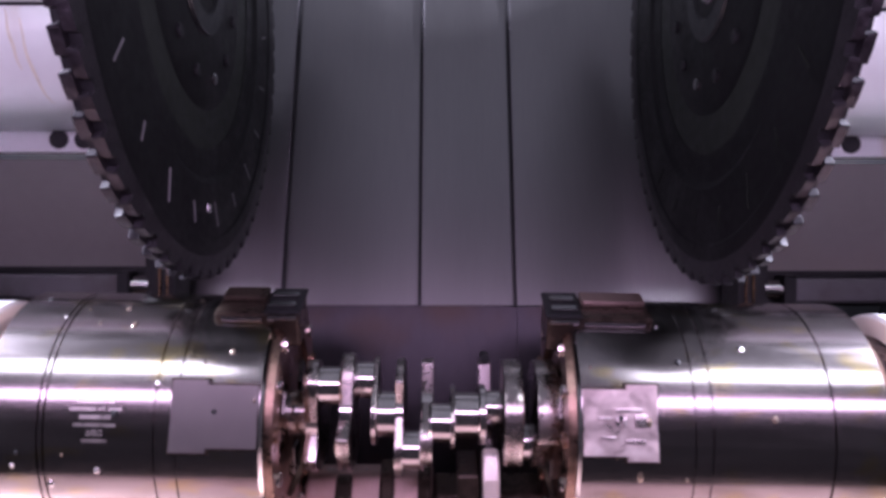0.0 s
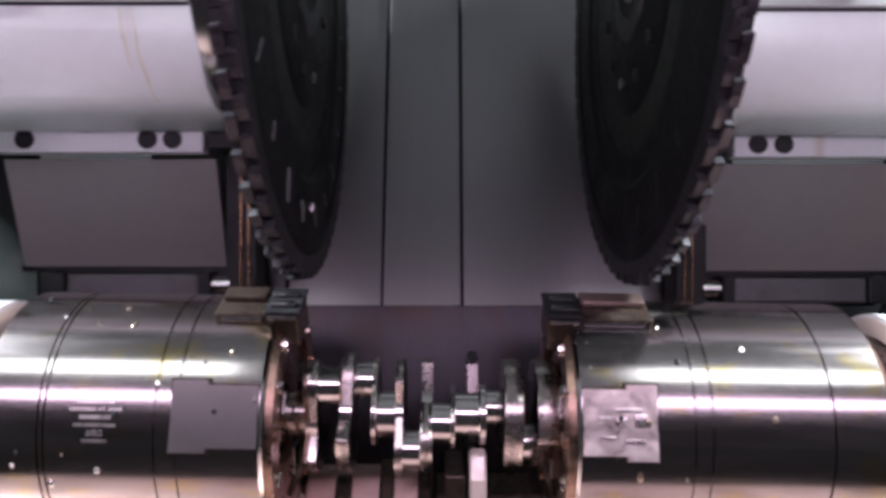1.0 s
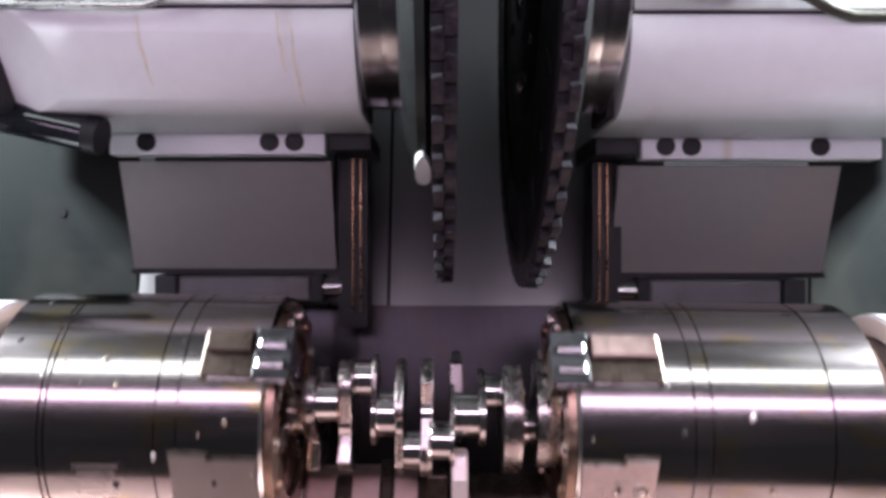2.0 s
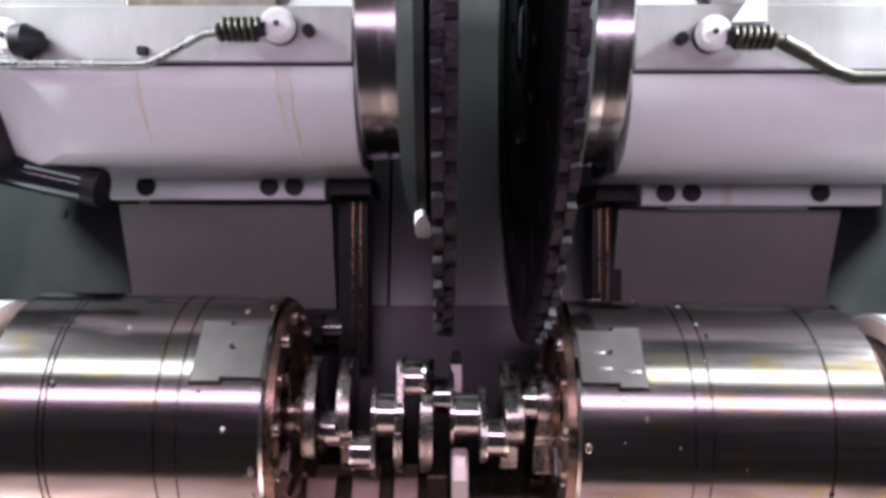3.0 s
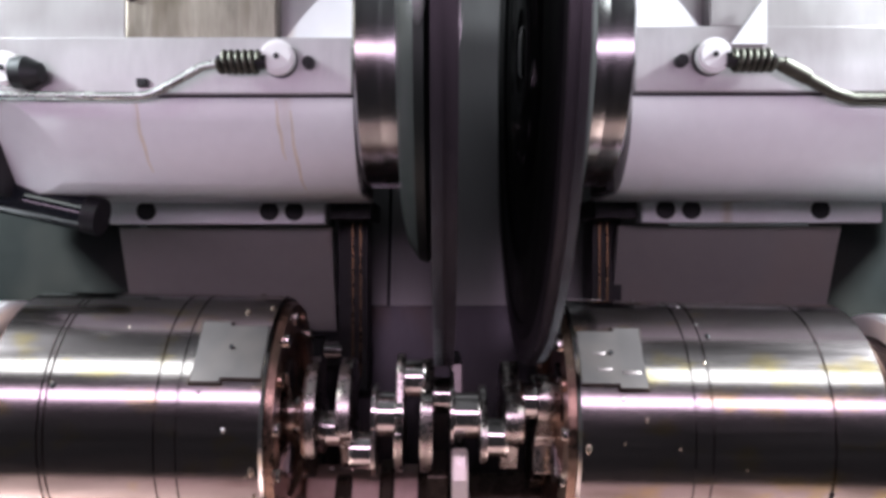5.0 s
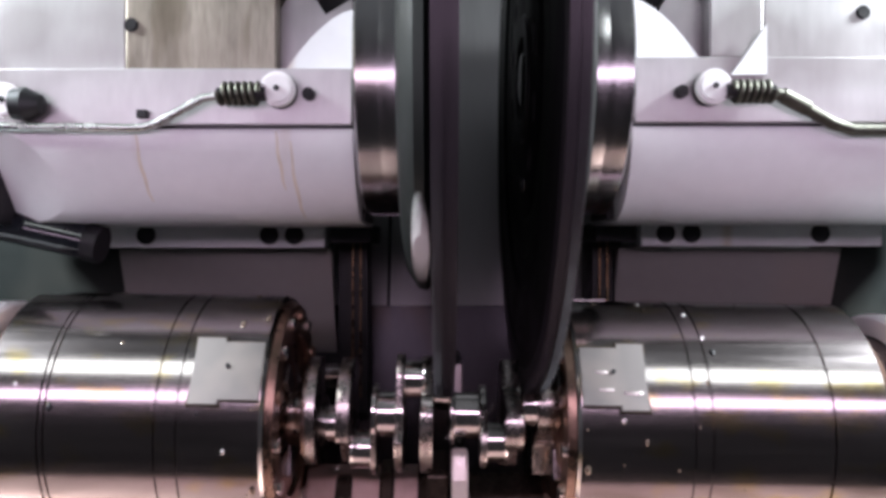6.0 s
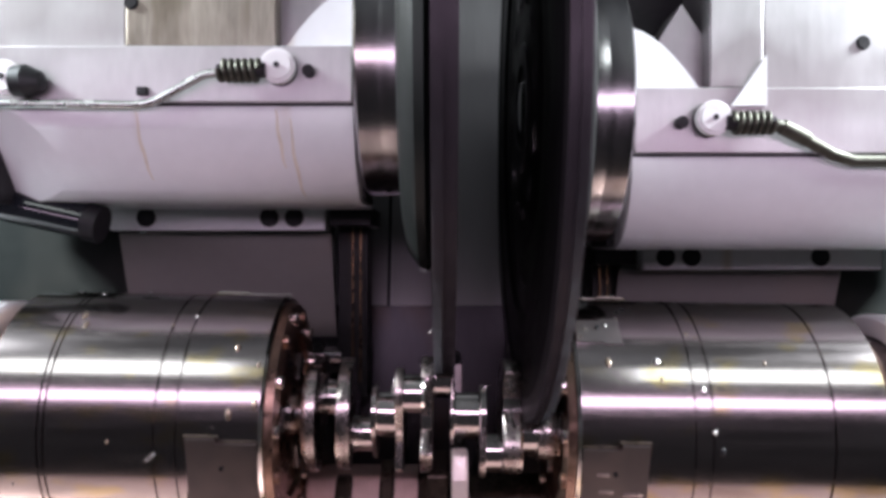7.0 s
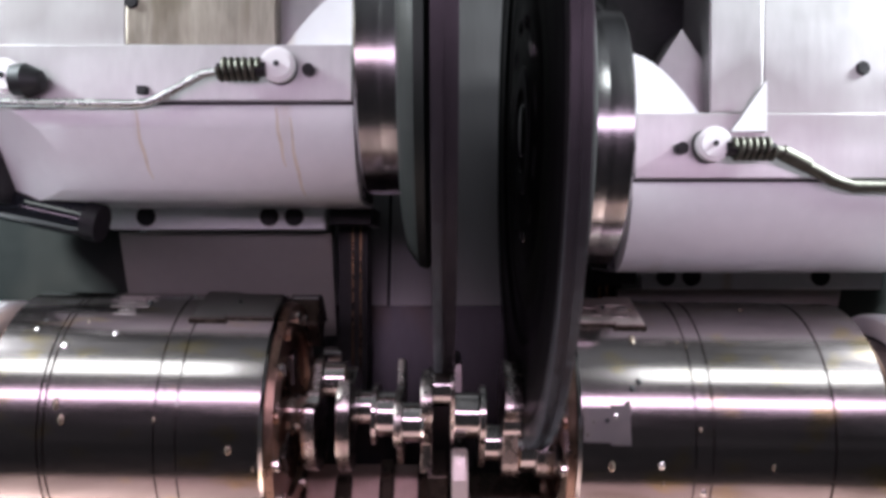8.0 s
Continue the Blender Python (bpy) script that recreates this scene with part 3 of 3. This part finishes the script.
def chuck(s, x0, grooves, x_end, label, R=0.1315):
    """A drum about the x axis; x0 is its face towards the workpiece, s points away from the workpiece."""
    ob = thing("chuck", label, "chuck", None, "chucks")
    prof = [(x0, 0), (x0, R - 0.003), (x0 + s * 0.003, R)]
    for g, w in grooves:
        prof += [(g - s * w, R), (g - s * w * 0.6, R - 0.0022), (g + s * w * 0.6, R - 0.0022), (g + s * w, R)]
    back = x_end - s * 0.025
    prof += [(back, R), (back, 0)]
    part("drum", turned(prof, 160), CHUCK, ob, "ground steel drum with oil film", 20)
    part("rear_bevel", turned([(back + s * 0.0006, 0), (back + s * 0.0006, R - 0.0006), (x_end, R - 0.03), (x_end, 0)], 96), CHUCK_FACE, ob, "dark bevelled back of the drum", 20)
    part("rear_flange", turned([(x_end + s * 0.001, 0), (x_end + s * 0.001, 0.09), (x_end + s * 0.004, 0.095), (x_end + s * 0.16, 0.095), (x_end + s * 0.16, 0)], 64), FORGED, ob, "dark flange behind the drum", 30)
    # oily face with nose, ring and bolts
    part("face_ring", turned([(x0 - s * 0.0005, 0), (x0 - s * 0.0005, R - 0.007), (x0 - s * 0.008, R - 0.01), (x0 - s * 0.008, 0.09), (x0 - s * 0.002, 0.088), (x0 - s * 0.002, 0.06), (x0 - s * 0.006, 0.05), (x0 - s * 0.006, 0)], 96), CHUCK_FACE, ob, "brown oily chuck face", 25)
    for i in range(14):
        a = 2 * math.pi * i / 14
        xx = x0 - s * 0.008
        bm = turned([(xx, 0), (xx, 0.0075), (xx - s * 0.004, 0.0075), (xx - s * 0.005, 0.006), (xx - s * 0.005, 0)], 14, cv=0.108 * math.sin(a), cn=0.108 * math.cos(a))
        part("face_bolt", bm, MACHINED if i % 3 else CHUCK_FACE, ob, "face bolt")
    for i in range(3):
        a = radians(20 + 120 * i)
        bm = box(min(x0 - s * 0.009, x0), max(x0 - s * 0.009, x0), -0.013, 0.013, 0.036, 0.07, 0.002)
        bmesh.ops.rotate(bm, verts=bm.verts[:], cent=(0, 0, 0), matrix=Matrix.Rotation(-a, 3, "X"))
        part("gripping_jaw", bm, FORGED, ob, "dark gripping jaw")
    # curved pads let into the surface
    f = x0 + s * 0.004
    for a, depth, high in (((10, 0.084, 1.0), (241, 0.068, 1.0)) if s < 0 else ((10, 0.072, 1.05), (241, 0.064, 1.0), (308, 0.046, 0.55))):
        b = f + s * depth * 0.58
        part("pad", pad(f, f + s * depth, b, 0.03 * high, 0.0345 * high, R - 0.012, R + 0.0003, a), PALE_PAD if s > 0 and a == 10 else PAD, ob, "flat blasted steel pad with a stepped end")
        part("pad_seat", pad(f, f + s * (depth + 0.0018), b - s * 0.0018, 0.03 * high + 0.0018, 0.0345 * high + 0.0018, R - 0.012, R - 0.0018, a), RUST, ob, "dark oily seam round the pad")
        bm = turned([(-0.0022, 0), (-0.0022, 0.0022), (0.0022, 0.0022), (0.0022, 0)], 10)
        t = radians(a + 2)
        m = Matrix.Rotation(-t, 4, "X") @ Matrix.Translation((f + s * depth * 0.5, 0, R + 0.0002)) @ Matrix.Rotation(radians(90), 4, "Y")
        bmesh.ops.transform(bm, matrix=m, verts=bm.verts[:])
        part("pad_screw", bm, DARK, ob, "tiny dark screw")
    if s < 0:
        # pale etched mark of short bars
        for k, (wd, h) in enumerate(((0.044, 0.003), (0.036, 0.004), (0.05, 0.003), (0.03, 0.004), (0.04, 0.003), (0.016, 0.006), (0.024, 0.003))):
            t = radians(19 - 3.3 * k)
            bm = box(-wd / 2, wd / 2, -h / 2, h / 2, -0.001, 0.0003, 0.0)
            bmesh.ops.transform(bm, matrix=Matrix.Rotation(-t, 4, "X") @ Matrix.Translation((-0.334, 0, R)), verts=bm.verts[:])
            part("etched_bar", bm, MARK, ob, "pale etched bar")
    else:
        # pale raised mark of short strokes on two of the pads
        for a, first in ((10, 0), (241, 4)):
            for dx, y, wd, h in ((0.044, 0.012, 0.026, 0.004), (0.056, 0.002, 0.012, 0.013), (0.033, 0.001, 0.004, 0.009), (0.04, 0.001, 0.004, 0.009), (0.02, 0.004, 0.012, 0.003), (0.05, -0.017, 0.018, 0.004), (0.024, -0.014, 0.014, 0.003))[first:]:
                bm = box(-wd / 2, wd / 2, y - h / 2, y + h / 2, -0.001, 0.0006, 0.0003)
                bmesh.ops.transform(bm, matrix=Matrix.Rotation(-radians(a), 4, "X") @ Matrix.Translation((f + dx, 0, R + 0.0002)), verts=bm.verts[:])
                part("raised_mark", bm, MARK, ob, "pale raised stroke on the pad", 40)
    # clamp that stands out over the face
    reach = 0.064 if s < 0 else 0.085
    spin = Matrix.Rotation(-radians(67), 3, "X")

    def bar(d0, d1, y0, y1, z0, z1, bevel):
        bm = box(min(x0 + s * d0, x0 + s * d1), max(x0 + s * d0, x0 + s * d1), y0, y1, z0, z1, bevel)
        bmesh.ops.rotate(bm, verts=bm.verts[:], cent=(0, 0, 0), matrix=spin)
        return bm

    clamp = part("clamp", bar(-0.024, reach, -0.026, 0.026, 0.10, R + 0.007, 0.003), RUST, ob, "dark oily clamp block")
    part("clamp_plate", bar(0.014, reach - 0.004, 0.0, 0.024, R + 0.0072, R + 0.014, 0.002), RUST if s < 0 else BED_MAT, clamp, "oily worn clamp plate")
    part("clamp_bracket", bar(-0.026, 0.012, -0.028, 0.028, R + 0.0072, R + 0.011, 0.002), DARK, clamp, "black bracket")
    for d in (-0.014, 0.008):
        part("clamp_rib", bar(-0.02, 0.008, d - 0.005, d + 0.005, R + 0.0112, R + 0.015, 0.002), COLLAR, clamp, "bright worn rib")
    part("clamp_edge", bar(0.014, reach - 0.008, -0.028, -0.0235, R - 0.001, R + 0.0035, 0.001), COLLAR, clamp, "bright worn front edge")
    part("clamp_edge", bar(-0.022, 0.008, -0.0305, -0.0265, R + 0.002, R + 0.0065, 0.001), COLLAR, clamp, "bright worn front edge")
    # drill points and drops on the drum
    rng = random.Random(5 if s < 0 else 9)
    for i in range(16):
        t, xx, r = rng.uniform(0, 2 * math.pi), f + s * rng.uniform(0.03, 0.26), rng.uniform(0.0016, 0.0036)
        bm = bmesh.new()
        bmesh.ops.create_uvsphere(bm, u_segments=10, v_segments=6, radius=r)
        m = Matrix.Rotation(-t, 4, "X") @ Matrix.Translation((xx, 0, R)) @ Matrix.Diagonal((1, 1.3, 0.5, 1))
        bmesh.ops.transform(bm, matrix=m, verts=bm.verts[:])
        part("screw_head" if i % 2 else "plug", bm, CHIP if i % 2 else DARK, ob, "tiny screw head on the drum", 60)
    # coolant drops, most of them near the face
    for i in range(34):
        t, r = rng.uniform(0, 2 * math.pi), rng.choice((0.0009, 0.0013, 0.0018, 0.0034))
        xx = f + s * (0.004 + 0.2 * rng.random() ** 2)
        bm = bmesh.new()
        bmesh.ops.create_uvsphere(bm, u_segments=8, v_segments=5, radius=r)
        m = Matrix.Rotation(-t, 4, "X") @ Matrix.Translation((xx, 0, R)) @ Matrix.Diagonal((1, rng.uniform(1.0, 2.0), 0.45, 1))
        bmesh.ops.transform(bm, matrix=m, verts=bm.verts[:])
        part("coolant_drop", bm, DROP, ob, "drop of brownish coolant", 60)
    return ob


chuck_west = chuck(-1, -0.174, ((-0.256, 0.0012), (-0.277, 0.0014), (-0.383, 0.0012), (-0.389, 0.0012)), -0.47, "cylindrical ground steel chuck holding the flange end")
chuck_east = chuck(1, 0.130, ((0.242, 0.0012), (0.259, 0.0012), (0.376, 0.0014)), 0.455, "cylindrical ground steel chuck holding the snout end")


# ---- crankshaft ----
PINS = ((-0.1345, -0.1135, 60), (-0.098, -0.079, 120), (-0.043, -0.0243, 300), (-0.011, 0.008, 0), (0.0475, 0.065, 180), (0.0855, 0.1, 240))
MAINS = ((-0.196, -0.150), (-0.073, -0.052), (0.0125, 0.040), (0.1236, 0.14))
THROW = 0.040


def web(x0, x1, a, counter):
    """A crank cheek from the main axis to the pin at angle a, with a counterweight behind."""
    pts = []
    for i in range(15):
        t = radians(-80 + 160 * i / 14)
        pts.append((0.028 * math.sin(t), THROW + 0.028 * math.cos(t)))
    if counter:
        pts += [(0.033, 0.0)] + [(0.063 * math.sin(radians(q)), 0.063 * math.cos(radians(q))) for q in range(104, 257, 8)] + [(-0.033, 0.0)]
    else:
        pts += [(0.033, 0.0)] + [(0.034 * math.sin(radians(q)), 0.034 * math.cos(radians(q))) for q in (120, 150, 180, 210, 240)] + [(-0.033, 0.0)]
    bm = extruded(pts, x0, x1, 0.0018)
    for f in bm.faces:
        f.material_index = 1 if abs(f.normal.x) < 0.9 else 0
    bmesh.ops.rotate(bm, verts=bm.verts[:], cent=(0, 0, 0), matrix=Matrix.Rotation(-radians(a), 3, "X"))
    return bm


crank = thing("crankshaft", "forged steel V6 crankshaft clamped between two chucks, journals machined bright", "crankshaft")
for x0, x1 in MAINS:
    part("main_journal", turned([(x0 - 0.004, 0), (x0 - 0.004, 0.028), (x0, 0.028), (x0 + 0.001, 0.0255), (x1 - 0.001, 0.0255), (x1, 0.028), (x1 + 0.004, 0.028), (x1 + 0.004, 0)], 48), MACHINED, crank, "bright machined main journal", 25)
for x0, x1, a in PINS:
    t = radians(a)
    part("crank_pin", turned([(x0 - 0.004, 0), (x0 - 0.004, 0.0225), (x0 - 0.001, 0.021), (x1 + 0.001, 0.021), (x1 + 0.004, 0.0225), (x1 + 0.004, 0)], 40, cv=THROW * math.sin(t), cn=THROW * math.cos(t)), MACHINED, crank, "bright machined crank pin", 25)
WEBS = ((-0.150, -0.1355, 60, 1), (-0.1135, -0.099, 90, 1), (-0.079, -0.073, 120, 0), (-0.052, -0.043, 300, 1), (-0.0243, -0.011, 330, 1), (0.008, 0.0125, 0, 0),
        (0.040, 0.0475, 180, 0), (0.065, 0.0855, 210, 1), (0.100, 0.1236, 240, 1))
for x0, x1, a, c in WEBS:
    cheek = part("web", web(x0, x1, a, c), FORGED, crank, "dark forged crank web with a worn bright rim", 40)
    cheek.data.materials.append(WEB_RIM)
    bm = turned([(x0 + 0.001, 0), (x0 + 0.001, 0.0345), (x1 - 0.001, 0.0345), (x1 - 0.001, 0)], 40)
    part("web_shoulder", bm, MACHINED, crank, "machined shoulder", 25)
part("snout", turned([(0.14, 0), (0.14, 0.019), (0.16, 0.019), (0.16, 0)], 32), MACHINED, crank, "bright snout", 25)


# ---- steady rest under the middle journal ----
steady = thing("steady_rest", "steady rest with a pale shoe under the crankshaft", "steady rest")
shoe = extruded([(-0.032, 0.018), (-0.035, 0.036), (-0.06, 0.047), (-0.20, 0.047), (-0.20, 0.012), (-0.045, 0.012)], 0.009, 0.027, 0.003)
part("shoe", shoe, CERAMIC, steady, "pale worn shoe")
part("arm", extruded([(-0.05, 0.01), (-0.2, 0.01), (-0.2, -0.08), (-0.03, -0.06), (0.05, -0.075), (0.05, -0.06), (-0.02, -0.04)], 0.008, 0.024, 0.002), FORGED, steady, "dark steel arm")
part("arm_tip", disc(0.016, 0.056, -0.078, -0.05, 0.006), HUB, steady, "dark round arm tip")
part("guard", extruded([(-0.06, 0.03), (-0.2, 0.035), (-0.2, -0.05), (-0.05, -0.04)], -0.018, 0.005, 0.002), RUST, steady, "brown oily side plate")


# ---- chips thrown by the cutters ----
def chip_mesh(seed):
    rng = random.Random(seed)
    pts = [(0.0022 * math.cos(a * 0.5) * (1 + 0.2 * rng.random()), 0.0022 * math.sin(a * 0.5), 0.0011 * a) for a in range(7)]
    return rod([(0.7 * x, 0.7 * y, 0.7 * z) for x, y, z in pts], 0.0009, 6)


chips = []
for k in range(14):
    ob = part("metal_chip", chip_mesh(k), CHIP, None, "bright curled steel chip flying off the cutter", 60)
    chips.append(tagged(ob, "", "metal chip", "flying chips"))


# ---- motion ----
def share_of_way(t):
    """How far the heads have come together, from 0 to 1."""
    keys = ((0, 0), (0.35, 0), (0.5, 0.025), (0.6, 0.112), (0.7, 0.178), (1.0, 0.42), (1.3, 0.64), (1.5, 0.80), (1.6, 0.886), (1.7, 0.955), (1.8, 0.988), (1.93, 1.0), (8.0, 1.0))
    for (t0, a), (t1, b) in zip(keys, keys[1:]):
        if t <= t1:
            return a + (b - a) * (t - t0) / (t1 - t0)
    return 1.0


def between(keys, t):
    for (t0, a), (t1, b) in zip(keys, keys[1:]):
        if t <= t1:
            return a + (b - a) * (t - t0) / (t1 - t0)
    return keys[-1][1]


HEAD_AXIS = 0.408
CUTTER_AXIS = 0.414
TRAVEL = 0.96
DOWN_WEST = ((0, 0.0906), (1.9, 0.0906), (2.1, 0.084), (2.8, 0.0384), (3.0, 0.0258), (3.2, 0.011), (3.35, 0.002), (3.45, 0), (4.75, 0), (5.0, -0.008), (5.5, -0.034), (5.7, -0.040), (5.9, -0.042), (6.0, -0.0408), (6.5, -0.0276), (7.0, -0.0168), (7.3, -0.0138), (7.5, -0.0132), (8.0, -0.0156))
DOWN_EAST = ((0, 0.084), (1.9, 0.084), (2.1, 0.078), (2.8, 0.031), (3.0, 0.0174), (3.2, 0.007), (3.35, 0.001), (3.45, 0), (4.75, 0), (5.0, -0.006), (5.5, -0.027), (5.8, -0.035), (6.0, -0.0384), (6.5, -0.0528), (7.0, -0.0708), (7.5, -0.0864), (8.0, -0.0978))
TURN = ((0, 0), (1.75, 0), (1.95, -20), (2.25, -80), (2.45, -125), (2.65, -172), (2.8, -195), (2.95, -202), (4.7, -202), (5.3, -203.5), (5.8, -208), (6.0, -211.4), (6.2, -218), (6.5, -230.8), (7.0, -254.7), (7.5, -277), (8.0, -299))
SPIN = ((0, 0), (3.65, 0), (3.8, 60), (8.0, 60 + 4.2 * 780))


def motions():
    times = sorted({0.1 * i for i in range(81)})
    way_w, way_e = -0.277, 0.210
    walk(head_west, [(t, BED @ pose(way_w * (1 - share_of_way(t)), HEAD_AXIS + TRAVEL * between(DOWN_WEST, t), 0)) for t in times])
    walk(head_east, [(t, BED @ pose(way_e * (1 - share_of_way(t)), HEAD_AXIS + TRAVEL * between(DOWN_EAST, t), 0)) for t in times])
    walk(cutter_west, [(t, BED @ pose(way_w * (1 - share_of_way(t)), CUTTER_AXIS + TRAVEL * between(DOWN_WEST, t), 0, between(SPIN, t))) for t in times])
    walk(cutter_east, [(t, BED @ pose(way_e * (1 - share_of_way(t)), CUTTER_AXIS + TRAVEL * between(DOWN_EAST, t), 0, between(SPIN, t))) for t in times])
    slow = [0, 0.35, 0.5, 0.6, 0.7, 1.0, 1.3, 1.5, 1.6, 1.7, 1.8, 1.95, 8.0]
    walk(panel_west, [(t, BED @ pose(-0.277 * (1 - share_of_way(t)), 0, 0)) for t in slow])
    walk(panel_east, [(t, BED @ pose(0.210 * (1 - share_of_way(t)), 0, 0)) for t in slow])
    walk(cover_east, [(t, BED @ pose(-0.197 * share_of_way(t), 0, 0)) for t in slow])
    walk(cover_outer, [(t, BED @ pose(x, 0, 0)) for t, x in ((0, 0), (0.7, 0), (1.0, 0.006), (1.3, 0.055), (1.6, 0.1), (1.95, 0.125), (8.0, 0.125))])
    walk(cover_mid, [(t, BED @ pose(-0.14 * share_of_way(t), 0, 0)) for t in slow])
    walk(steady, [(t, BED @ pose(0.034 * (1 - share_of_way(t)), 0, 0)) for t in slow])
    rng = random.Random(21)
    for k, chip in enumerate(chips):
        x0, v0, n0 = rng.uniform(-0.15, -0.03), -0.079, -0.06
        gap = rng.uniform(0.2, 1.1)
        rows = [(0, BED @ pose(x0, v0, n0)), (5.6 + 0.02 * k, BED @ pose(x0, v0, n0))]
        start = 5.7 + gap
        sx, sv, sn = (0.09 if k % 2 else 0.0), 0.06, 0.03
        px, pv, pn = rng.uniform(-0.42, 0.42), rng.uniform(0.05, 0.25), rng.uniform(0.14, 0.3)
        ex = px * 1.25
        for i in range(1, 5):
            q = i / 4
            rows.append((start - 0.3 + 0.3 * q, BED @ pose(x0 + (sx - x0) * q, v0 + (sv - v0) * q, n0 + (sn - n0) * q + 0.12 * math.sin(q * 3.14), 40 * i, 30 * i)))
        for i in range(1, 9):
            q = i / 8
            v = sv + (pv - sv) * math.sin(q * math.pi) - 0.42 * q * q
            rows.append((start + 0.14 * i, BED @ pose(sx + (ex - sx) * q, v, sn + (pn - sn) * min(1, q * 2), 160 + 50 * i, 120 + 40 * i)))
        rows = [r for r in rows if r[0] < 7.95]
        rows.append((8.0, rows[-1][1]))
        walk(chip, rows)
    for turning in (crank, chuck_west, chuck_east):
        walk(turning, [(t, WORK @ pose(0, 0, 0, -a)) for t, a in TURN])


motions()
